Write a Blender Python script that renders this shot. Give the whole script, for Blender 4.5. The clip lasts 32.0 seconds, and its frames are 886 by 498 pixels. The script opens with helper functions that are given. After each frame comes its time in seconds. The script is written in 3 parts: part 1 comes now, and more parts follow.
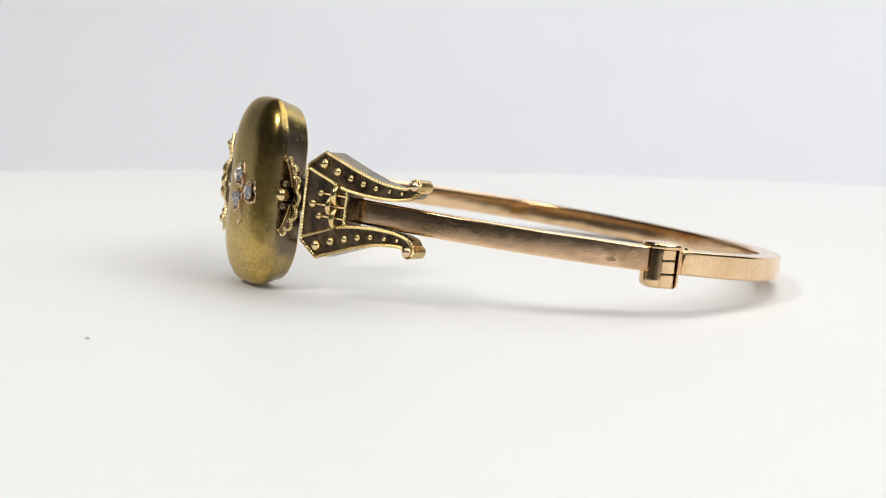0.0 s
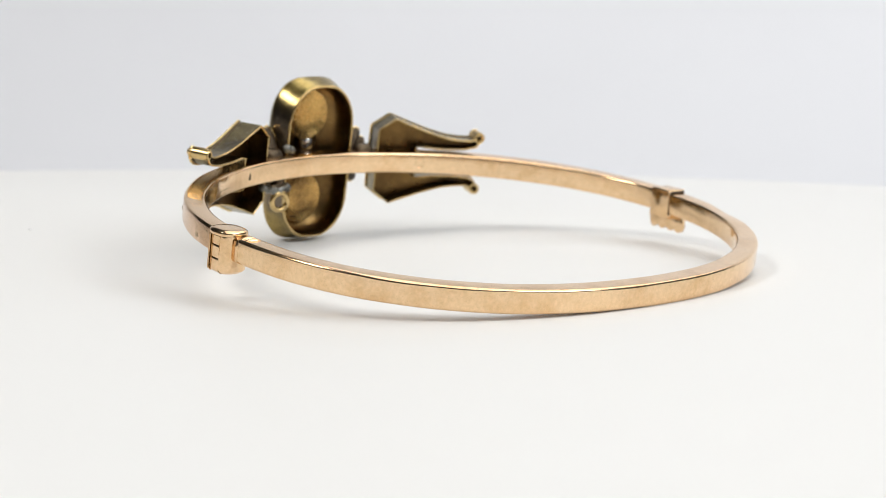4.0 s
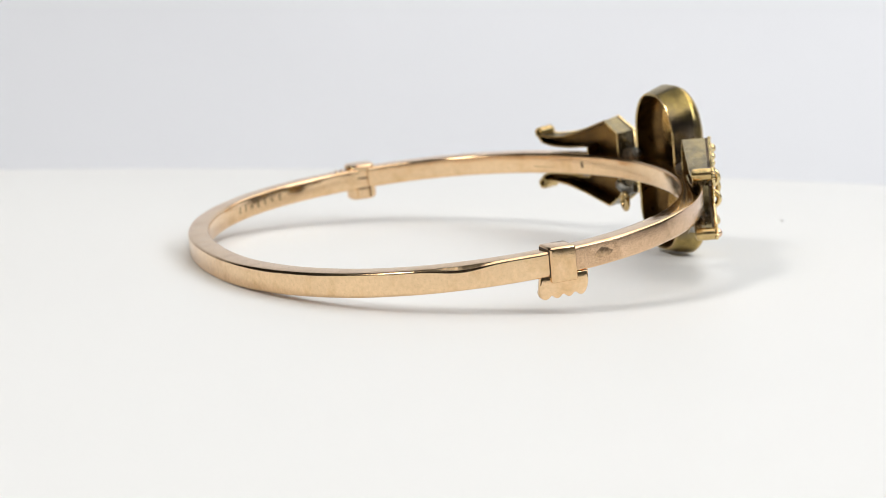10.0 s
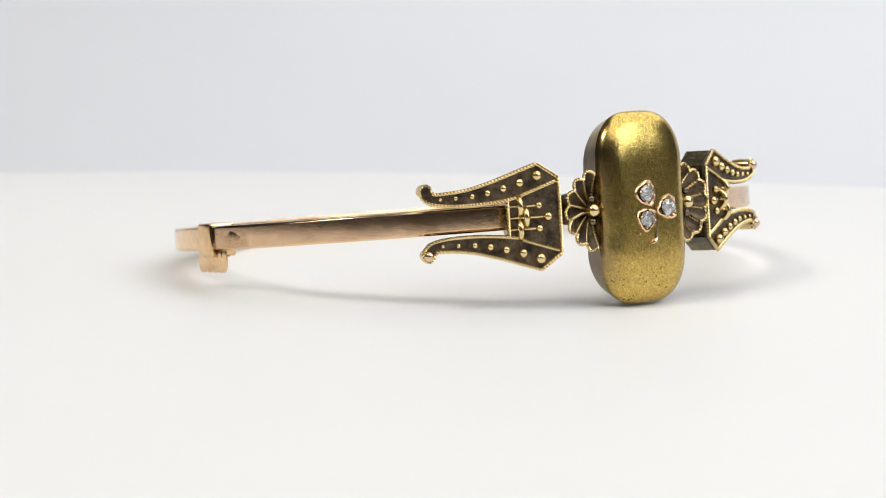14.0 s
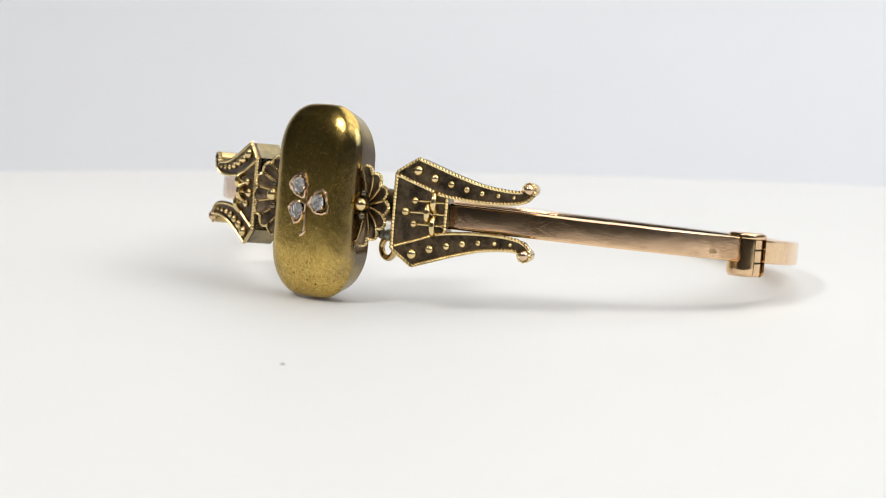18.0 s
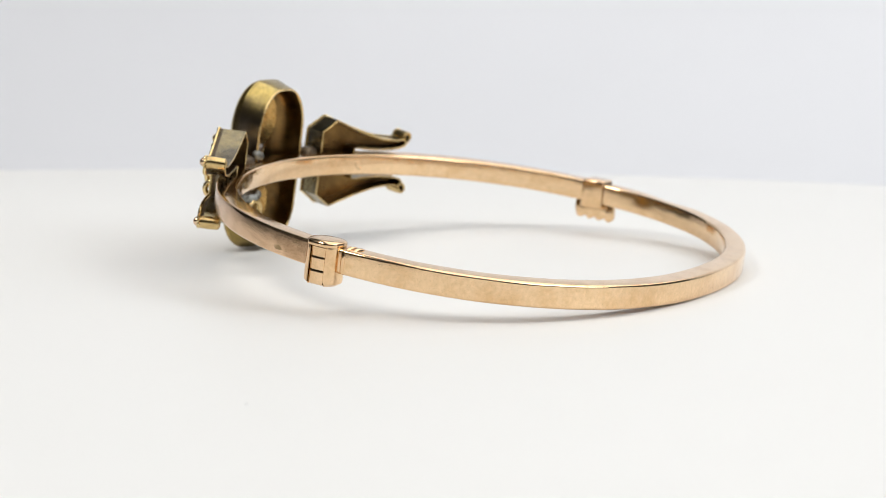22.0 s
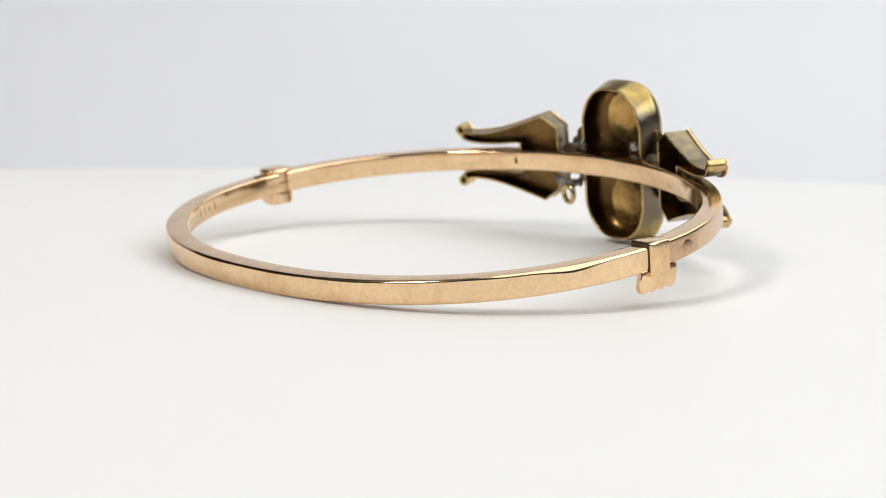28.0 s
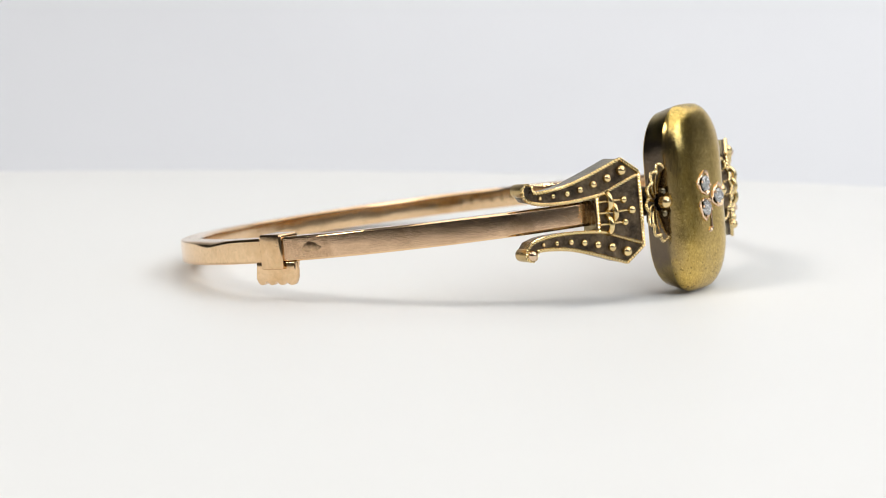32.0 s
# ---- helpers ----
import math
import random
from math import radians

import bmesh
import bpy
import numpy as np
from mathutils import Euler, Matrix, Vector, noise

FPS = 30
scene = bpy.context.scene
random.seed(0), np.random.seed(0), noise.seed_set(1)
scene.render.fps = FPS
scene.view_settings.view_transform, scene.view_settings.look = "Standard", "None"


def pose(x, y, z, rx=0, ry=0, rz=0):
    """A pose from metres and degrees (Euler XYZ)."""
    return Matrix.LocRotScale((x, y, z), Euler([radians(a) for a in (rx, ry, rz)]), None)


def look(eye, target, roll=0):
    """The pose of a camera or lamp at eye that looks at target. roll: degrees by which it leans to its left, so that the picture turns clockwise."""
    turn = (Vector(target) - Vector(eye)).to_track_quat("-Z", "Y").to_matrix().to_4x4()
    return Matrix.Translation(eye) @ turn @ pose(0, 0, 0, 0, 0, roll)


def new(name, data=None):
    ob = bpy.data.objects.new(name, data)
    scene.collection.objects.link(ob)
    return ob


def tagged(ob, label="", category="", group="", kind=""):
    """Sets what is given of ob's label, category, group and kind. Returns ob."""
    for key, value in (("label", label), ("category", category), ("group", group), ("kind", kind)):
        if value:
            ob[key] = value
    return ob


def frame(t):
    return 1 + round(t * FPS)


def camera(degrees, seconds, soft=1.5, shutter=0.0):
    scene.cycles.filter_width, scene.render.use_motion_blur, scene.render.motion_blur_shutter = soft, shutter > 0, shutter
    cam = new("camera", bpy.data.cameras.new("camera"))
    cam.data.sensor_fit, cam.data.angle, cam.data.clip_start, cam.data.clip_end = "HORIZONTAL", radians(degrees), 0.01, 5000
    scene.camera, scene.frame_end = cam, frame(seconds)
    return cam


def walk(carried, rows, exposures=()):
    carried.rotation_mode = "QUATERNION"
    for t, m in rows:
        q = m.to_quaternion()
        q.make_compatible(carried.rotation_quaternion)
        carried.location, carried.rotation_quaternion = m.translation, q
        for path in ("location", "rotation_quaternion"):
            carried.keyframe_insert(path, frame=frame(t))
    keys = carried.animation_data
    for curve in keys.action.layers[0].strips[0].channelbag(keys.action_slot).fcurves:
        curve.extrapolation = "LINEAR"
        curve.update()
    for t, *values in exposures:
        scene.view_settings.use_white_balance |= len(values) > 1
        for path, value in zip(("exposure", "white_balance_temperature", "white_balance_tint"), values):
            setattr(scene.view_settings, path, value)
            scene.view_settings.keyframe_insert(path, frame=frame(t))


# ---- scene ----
# The bangle turns on a white table under a still camera; all bangle sizes are in millimetres.
MM = 0.001
cam = camera(23.63, 32.0, soft=0.42)
cam.data.dof.use_dof, cam.data.dof.focus_distance, cam.data.dof.aperture_fstop = True, 0.196, 58.0
# turn of the table in degrees, second by second
THETA = [-0.45, -19.15, -37.76, -56.39, -75.25, -94.43, -113.46, -132.56, -151.27, -169.9, -188.78, -207.89, -226.65, -244.92, -263.86, -282.63, -301.69, -320.85, -339.82, -358.75, -377.22, -395.72, -415.34, -434.29, -453.05, -471.95, -490.87, -510.29, -529.27, -547.7, -565.94, -584.8, -603.31]
# slight sway of the camera's height, in millimetres
LIFT = [0.0, 0.0, -0.16, -0.04, 0.01, -0.09, -0.14, 0.05, 0.21, 0.08, 0.18, 0.34, 0.29, 0.04, -0.3, -0.12, -0.22, -0.2, -0.1, -0.15, -0.06, 0.07, 0.09, -0.09, -0.03, -0.14, -0.14, 0.0, 0.2, 0.07, 0.18, -0.02, -0.07]
PITCH, YAW, LEAN = radians(-8.63), radians(0.73), 1.02
AHEAD = Vector((-math.sin(YAW) * math.cos(PITCH), math.cos(YAW) * math.cos(PITCH), math.sin(PITCH)))


def camera_rows():
    rows = []
    for t, lift in enumerate(LIFT):
        eye = Vector((0.0, -0.220, 0.03514 - lift * MM))
        rows.append((float(t), look(eye, eye + AHEAD, LEAN)))
    return rows


walk(cam, camera_rows(), exposures=[(0.0, 0.0), (32.0, 0.0)])

# ---- light ----
world = bpy.data.worlds.new("room_light")
scene.world = world
world.use_nodes = True
world.node_tree.nodes["Background"].inputs["Color"].default_value = (0.8, 0.88, 1.0, 1)
world.node_tree.nodes["Background"].inputs["Strength"].default_value = 0.3


def area(name, eye, target, sx, sy, power, colour):
    lamp = bpy.data.lights.new(name, "AREA")
    lamp.shape, lamp.size, lamp.size_y, lamp.energy, lamp.color = "RECTANGLE", sx, sy, power, colour
    ob = new(name, lamp)
    ob.matrix_world = look(eye, target)
    return ob


area("overhead_softbox_light", (0.40, 0.03, 0.75), (0.26, 0.03, 0.0), 1.9, 1.05, 10.9, (0.975, 0.965, 0.945))
area("left_softbox_light", (-0.52, -0.40, 0.72), (0.0, 0.0, 0.01), 0.22, 0.24, 3.6, (1.0, 0.955, 0.89))
area("right_softbox_light", (0.74, -0.34, 0.52), (0.06, 0.08, 0.0), 0.50, 0.46, 2.6, (0.84, 0.92, 1.0))


# ---- materials ----
def material(name):
    mat = bpy.data.materials.new(name)
    mat.use_nodes = True
    nodes, links = mat.node_tree.nodes, mat.node_tree.links
    return mat, nodes, links, nodes["Principled BSDF"]


def noise_of(nodes, links, scale, detail=6.0, rough=0.6, stretch=None):
    coord = nodes.new("ShaderNodeTexCoord")
    tex = nodes.new("ShaderNodeTexNoise")
    tex.inputs["Scale"].default_value, tex.inputs["Detail"].default_value = scale, detail
    tex.inputs["Roughness"].default_value = rough
    if stretch:
        mapping = nodes.new("ShaderNodeMapping")
        mapping.inputs["Scale"].default_value = stretch
        links.new(coord.outputs["Object"], mapping.inputs["Vector"])
        links.new(mapping.outputs["Vector"], tex.inputs["Vector"])
    else:
        links.new(coord.outputs["Object"], tex.inputs["Vector"])
    return tex.outputs["Fac"]


def ramp(nodes, links, fac, stops):
    node = nodes.new("ShaderNodeValToRGB")
    node.color_ramp.elements[0].position, node.color_ramp.elements[1].position = stops[0][0], stops[-1][0]
    node.color_ramp.elements[0].color, node.color_ramp.elements[1].color = (*stops[0][1], 1), (*stops[-1][1], 1)
    for pos, colour in stops[1:-1]:
        node.color_ramp.elements.new(pos).color = (*colour, 1)
    links.new(fac, node.inputs["Fac"])
    return node.outputs["Color"]


def mix(nodes, links, fac, a, b, blend="MIX"):
    node = nodes.new("ShaderNodeMix")
    node.data_type, node.blend_type = "RGBA", blend
    for sock, val in ((node.inputs[0], fac), (node.inputs[6], a), (node.inputs[7], b)):
        if hasattr(val, "node"):
            links.new(val, sock)
        else:
            sock.default_value = val if isinstance(val, float) else (*val, 1)
    return node.outputs[2]


def bump(nodes, links, bsdf, height, strength, distance):
    node = nodes.new("ShaderNodeBump")
    node.inputs["Strength"].default_value, node.inputs["Distance"].default_value = strength, distance
    links.new(height, node.inputs["Height"])
    links.new(node.outputs["Normal"], bsdf.inputs["Normal"])


def scratches(nodes, links, scale):
    """Hairline scratches lying in three directions, as a 0 to 1 mask."""
    coord = nodes.new("ShaderNodeTexCoord")
    total = None
    for k, (turn, length) in enumerate(((0.5, 0.05), (1.25, 0.06), (2.5, 0.04))):
        mapping, tex = nodes.new("ShaderNodeMapping"), nodes.new("ShaderNodeTexNoise")
        mapping.vector_type = "TEXTURE"
        mapping.inputs["Rotation"].default_value = (0.15 * k, turn, 0.2 * k)
        mapping.inputs["Location"].default_value = (0.3 * k, 0.1, 0.7 * k)
        mapping.inputs["Scale"].default_value = (1 / length, 1 / length, 1.0)
        links.new(coord.outputs["Object"], mapping.inputs["Vector"])
        links.new(mapping.outputs["Vector"], tex.inputs["Vector"])
        tex.inputs["Scale"].default_value, tex.inputs["Detail"].default_value = scale, 3.0
        line = ramp(nodes, links, tex.outputs["Fac"], [(0.63, (0, 0, 0)), (0.72, (1, 1, 1))])
        total = line if total is None else mix(nodes, links, 1.0, total, line, "LIGHTEN")
    rubbed = ramp(nodes, links, noise_of(nodes, links, 260.0, 3.0, 0.6), [(0.42, (0, 0, 0)), (0.62, (1, 1, 1))])
    return mix(nodes, links, 1.0, total, rubbed, "MULTIPLY")


def fibres(nodes, links, scale, short):
    """Fine short hair scratches that curl in many directions, as a 0 to 1 field."""
    coord, drift = nodes.new("ShaderNodeTexCoord"), nodes.new("ShaderNodeTexNoise")
    drift.inputs["Scale"].default_value = 700.0
    links.new(coord.outputs["Object"], drift.inputs["Vector"])
    bent = nodes.new("ShaderNodeVectorMath")
    bent.operation = "MULTIPLY_ADD"
    links.new(drift.outputs["Color"], bent.inputs[0])
    bent.inputs[1].default_value = (0.0004, 0.0004, 0.0004)
    links.new(coord.outputs["Object"], bent.inputs[2])
    total = None
    for k, turn in enumerate((0.2, 0.95, 1.6, 2.4)):
        mapping, tex = nodes.new("ShaderNodeMapping"), nodes.new("ShaderNodeTexNoise")
        mapping.vector_type = "TEXTURE"
        mapping.inputs["Rotation"].default_value = (0.2 * k, turn, 0.3 * k)
        mapping.inputs["Location"].default_value = (0.31 * k, 0.17, 0.7 * k)
        mapping.inputs["Scale"].default_value = (1 / short, 1.0, 1.0)
        links.new(bent.outputs[0], mapping.inputs["Vector"])
        links.new(mapping.outputs["Vector"], tex.inputs["Vector"])
        tex.inputs["Scale"].default_value, tex.inputs["Detail"].default_value = scale, 2.0
        line = ramp(nodes, links, tex.outputs["Fac"], [(0.50, (0, 0, 0)), (0.74, (1, 1, 1))])
        total = line if total is None else mix(nodes, links, 1.0, total, line, "LIGHTEN")
    return total


def metal(name, base, dull, rough, grain=900.0, patch=160.0, worn=(0.45, 0.7), bumpiness=0.15, stretch=None, metallic=1.0, lines=0.0, mottle=0.8, hairs=0.0, wave=0.0):
    """An old metal: base colour, dull patches, fine scratches and uneven gloss."""
    mat, nodes, links, bsdf = material(name)
    bsdf.inputs["Metallic"].default_value = metallic
    patches = noise_of(nodes, links, patch, 8.0, 0.65)
    fine = noise_of(nodes, links, grain, 10.0, 0.7, stretch)
    mask = ramp(nodes, links, patches, [(worn[0], (0, 0, 0)), (worn[1], (1, 1, 1))])
    colour = mix(nodes, links, mask, base, dull)
    shade = ramp(nodes, links, fine, [(0.3, (0.66, 0.64, 0.60)), (0.65, (1.0, 1.0, 1.0))])
    colour = mix(nodes, links, mottle, colour, shade, "MULTIPLY")
    gloss = ramp(nodes, links, fine, [(0.25, (rough * 0.75,) * 3), (0.75, (rough * 1.35,) * 3)])
    height = fine
    if lines:
        scratch = scratches(nodes, links, 7000.0)
        part_of = mix(nodes, links, 1.0, scratch, (lines, lines, lines), "MULTIPLY")
        colour = mix(nodes, links, part_of, colour, tuple(min(1.0, c * 1.35) for c in base))
        gloss = mix(nodes, links, part_of, gloss, (rough * 2.2,) * 3)
        height = mix(nodes, links, 0.6, fine, scratch)
    if hairs:
        hair = fibres(nodes, links, 8500.0, 0.14)
        tint = ramp(nodes, links, hair, [(0.1, (0.60, 0.56, 0.48)), (0.8, (1.0, 1.0, 1.0))])
        colour = mix(nodes, links, hairs, colour, tint, "MULTIPLY")
        gloss = mix(nodes, links, 0.10 * hairs, gloss, hair, "ADD")
        height = mix(nodes, links, 0.25, height, hair)
    links.new(colour, bsdf.inputs["Base Color"])
    links.new(gloss, bsdf.inputs["Roughness"])
    bump(nodes, links, bsdf, height, bumpiness, 0.00006)
    if wave:
        # hand-worked unevenness that bends the reflections
        swell = nodes.new("ShaderNodeBump")
        swell.inputs["Strength"].default_value, swell.inputs["Distance"].default_value = wave, 0.00012
        links.new(noise_of(nodes, links, 240.0, 2.0, 0.5), swell.inputs["Height"])
        links.new(swell.outputs["Normal"], bsdf.inputs["Normal"].links[0].from_node.inputs["Normal"])
    return mat


ROSE = metal("rose_gold", (0.94, 0.67, 0.405), (0.78, 0.50, 0.26), 0.12, 2400.0, 260.0, (0.48, 0.72), 0.05, lines=0.10, mottle=0.5, wave=0.6)
ROSE_DULL = metal("worn_rose_gold", (0.94, 0.65, 0.43), (0.70, 0.46, 0.28), 0.12, 3200.0, 260.0, (0.46, 0.66), 0.3, (0.5, 0.5, 4), lines=0.25, mottle=0.9, hairs=0.4, wave=0.7)
OLIVE = metal("brushed_yellow_gold", (0.84, 0.61, 0.19), (0.68, 0.48, 0.135), 0.18, 6200.0, 2600.0, (0.42, 0.66), 0.17, hairs=0.75, wave=0.7)
AGED = metal("aged_gold_wall", (0.34, 0.28, 0.155), (0.13, 0.115, 0.095), 0.24, 2400.0, 300.0, (0.40, 0.64), 0.35)
INSIDE = metal("tarnished_gold_inside", (0.27, 0.16, 0.056), (0.075, 0.045, 0.02), 0.30, 900.0, 150.0, (0.36, 0.66), 0.25, mottle=0.4, wave=0.6)
BACKING = metal("mottled_gold_backing", (0.62, 0.38, 0.125), (0.28, 0.165, 0.06), 0.26, 1200.0, 240.0, (0.42, 0.62), 0.25, mottle=0.5, wave=0.8)
DARK = metal("oxidised_gold", (0.26, 0.195, 0.13), (0.06, 0.045, 0.033), 0.36, 4800.0, 520.0, (0.36, 0.62), 1.0, metallic=0.85, mottle=1.0, hairs=0.5)
BRIGHT = metal("bright_gold_wire", (0.92, 0.725, 0.375), (0.70, 0.505, 0.22), 0.2, 1500.0, 500.0, (0.5, 0.75), 0.1)
PINK = metal("rubbed_gold_bead", (0.88, 0.65, 0.45), (0.72, 0.5, 0.3), 0.2, 1500.0, 500.0, (0.5, 0.75), 0.1)
RIM = metal("rubbed_gold_rim", (0.76, 0.56, 0.26), (0.48, 0.34, 0.14), 0.22, 1500.0, 400.0, (0.45, 0.7), 0.5, wave=0.5)
SOLDER = metal("grey_solder", (0.36, 0.37, 0.35), (0.16, 0.15, 0.13), 0.45, 1200.0, 500.0, (0.42, 0.62), 0.5)


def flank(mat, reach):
    """Darken the flanks of the case beside the fans, from the back edge up to reach."""
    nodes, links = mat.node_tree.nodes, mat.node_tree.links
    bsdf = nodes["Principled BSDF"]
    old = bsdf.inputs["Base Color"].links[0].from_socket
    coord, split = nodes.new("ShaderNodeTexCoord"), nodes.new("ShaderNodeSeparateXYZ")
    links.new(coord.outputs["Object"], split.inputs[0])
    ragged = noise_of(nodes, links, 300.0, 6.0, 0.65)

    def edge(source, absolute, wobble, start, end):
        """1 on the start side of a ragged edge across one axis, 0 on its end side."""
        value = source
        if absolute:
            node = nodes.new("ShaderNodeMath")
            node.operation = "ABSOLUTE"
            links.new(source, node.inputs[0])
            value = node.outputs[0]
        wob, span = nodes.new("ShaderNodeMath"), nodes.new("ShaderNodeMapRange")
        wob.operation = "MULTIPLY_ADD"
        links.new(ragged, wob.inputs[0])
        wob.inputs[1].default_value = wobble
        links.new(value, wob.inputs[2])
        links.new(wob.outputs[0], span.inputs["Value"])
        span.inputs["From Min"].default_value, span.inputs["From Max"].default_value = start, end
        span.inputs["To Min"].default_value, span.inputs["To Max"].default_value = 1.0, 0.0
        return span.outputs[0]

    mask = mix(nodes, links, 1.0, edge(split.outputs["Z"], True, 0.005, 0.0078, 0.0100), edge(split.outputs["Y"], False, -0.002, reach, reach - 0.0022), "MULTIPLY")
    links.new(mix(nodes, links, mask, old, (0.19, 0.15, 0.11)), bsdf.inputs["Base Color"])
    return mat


def pitted(mat):
    """Scatter small dark pits over the lower end of the case front."""
    nodes, links = mat.node_tree.nodes, mat.node_tree.links
    bsdf = nodes["Principled BSDF"]
    old = bsdf.inputs["Base Color"].links[0].from_socket
    coord, split = nodes.new("ShaderNodeTexCoord"), nodes.new("ShaderNodeSeparateXYZ")
    links.new(coord.outputs["Object"], split.inputs[0])
    cells = nodes.new("ShaderNodeTexVoronoi")
    cells.inputs["Scale"].default_value = 2600.0
    links.new(coord.outputs["Object"], cells.inputs["Vector"])
    dots = ramp(nodes, links, cells.outputs["Distance"], [(0.20, (1, 1, 1)), (0.32, (0, 0, 0))])
    patch = ramp(nodes, links, noise_of(nodes, links, 420.0, 3.0, 0.6), [(0.42, (0, 0, 0)), (0.52, (1, 1, 1))])
    low = nodes.new("ShaderNodeMapRange")
    low.inputs["From Min"].default_value, low.inputs["From Max"].default_value = -0.0045, -0.0075
    links.new(split.outputs["Z"], low.inputs["Value"])
    both = mix(nodes, links, 1.0, dots, patch, "MULTIPLY")
    links.new(mix(nodes, links, mix(nodes, links, 1.0, both, low.outputs[0], "MULTIPLY"), old, (0.05, 0.035, 0.015)), bsdf.inputs["Base Color"])


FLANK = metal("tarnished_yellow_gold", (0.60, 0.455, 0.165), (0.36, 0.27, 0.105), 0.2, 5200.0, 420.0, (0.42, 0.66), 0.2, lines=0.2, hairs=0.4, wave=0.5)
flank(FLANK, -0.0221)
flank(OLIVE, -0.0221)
pitted(OLIVE)
FOIL = metal("silver_foil", (0.95, 0.95, 0.95), (0.6, 0.6, 0.61), 0.12, 1500.0, 900.0, (0.45, 0.7), 0.5)
BROWN_PATCH = metal("brown_patch_metal", (0.30, 0.20, 0.12), (0.66, 0.45, 0.27), 0.3, 2400.0, 900.0, (0.45, 0.62), 0.15)
STAIN = metal("faint_brown_stain", (0.40, 0.28, 0.15), (0.85, 0.59, 0.34), 0.2, 2400.0, 1400.0, (0.48, 0.66), 0.15)
# also paints the shade in the hinge gaps and the catch slot
PIT = metal("dark_pit_and_shaded_gap", (0.13, 0.09, 0.055), (0.05, 0.035, 0.02), 0.6, 1200.0, 500.0, (0.4, 0.6), 0.2, metallic=0.3)


def paper(name, base, shade, rough):
    mat, nodes, links, bsdf = material(name)
    fac = noise_of(nodes, links, 9.0, 4.0, 0.5)
    links.new(ramp(nodes, links, fac, [(0.35, shade), (0.65, base)]), bsdf.inputs["Base Color"])
    bsdf.inputs["Roughness"].default_value = rough
    bump(nodes, links, bsdf, noise_of(nodes, links, 2500.0, 3.0, 0.5), 0.03, 0.00005)
    return mat


WHITE = paper("white_satin_sheet", (0.80, 0.80, 0.79), (0.79, 0.79, 0.78), 0.5)
WHITE.node_tree.nodes["Principled BSDF"].inputs["Specular IOR Level"].default_value = 0.25
BACKDROP = paper("pale_lavender_paper", (0.86, 0.87, 0.91), (0.84, 0.85, 0.89), 0.85)
WALL = paper("pale_room_paint", (0.50, 0.50, 0.50), (0.46, 0.46, 0.46), 0.8)
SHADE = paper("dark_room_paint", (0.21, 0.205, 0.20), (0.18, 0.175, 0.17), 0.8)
LINT = paper("grey_lint", (0.78, 0.78, 0.78), (0.70, 0.70, 0.71), 0.9)


def stone_glass():
    mat, nodes, links, bsdf = material("clear_diamond")
    bsdf.inputs["Base Color"].default_value = (1.0, 0.99, 0.975, 1)
    bsdf.inputs["Roughness"].default_value = 0.02
    bsdf.inputs["IOR"].default_value = 2.4
    bsdf.inputs["Transmission Weight"].default_value = 0.82
    return mat


DIAMOND = stone_glass()


# ---- mesh tools ----
def part(name, bm, mat, parent, label="", angle=40, category="", scale=MM):
    """Link a bmesh in millimetres as one mesh under its thing."""
    bmesh.ops.recalc_face_normals(bm, faces=bm.faces)
    bmesh.ops.scale(bm, vec=(scale, scale, scale), verts=bm.verts)
    mesh = bpy.data.meshes.new(name)
    bm.to_mesh(mesh)
    bm.free()
    for poly in mesh.polygons:
        poly.use_smooth = True
    mesh.set_sharp_from_angle(angle=radians(angle))
    mesh.materials.append(mat)
    ob = new(name, mesh)
    if parent:
        ob.parent = parent
    return tagged(ob, label, category)


def frames_of(path, closed):
    """Tangent, normal and binormal along a path, carried without twist."""
    n = len(path)
    out, side = [], None
    for i, p in enumerate(path):
        a = path[(i - 1) % n] if closed or i else path[0]
        b = path[(i + 1) % n] if closed or i < n - 1 else path[-1]
        tan = (b - a).normalized()
        if side is None:
            side = tan.orthogonal().normalized()
        side = (side - tan * side.dot(tan)).normalized()
        out.append((p, side, tan.cross(side)))
    return out


def add_tube(bm, path, radius, sides=8, closed=False, twist=0.0, offset=0.0, phase=0.0):
    """A tube along the path; with offset and twist it winds round it. radius may be a list."""
    rings, run = [], 0.0
    for i, (p, u, v) in enumerate(frames_of(path, closed)):
        if i:
            run += (path[i] - path[i - 1]).length
        a = phase + twist * run
        c = p + (u * math.cos(a) + v * math.sin(a)) * offset
        r = radius[i] if isinstance(radius, list) else radius
        rings.append([bm.verts.new(c + (u * math.cos(k * math.tau / sides) + v * math.sin(k * math.tau / sides)) * r)
                      for k in range(sides)])
    pairs = list(zip(rings, rings[1:])) + ([(rings[-1], rings[0])] if closed else [])
    for a, b in pairs:
        for k in range(sides):
            bm.faces.new((a[k], a[(k + 1) % sides], b[(k + 1) % sides], b[k]))
    if not closed:
        bm.faces.new(rings[0])
        bm.faces.new(rings[-1][::-1])


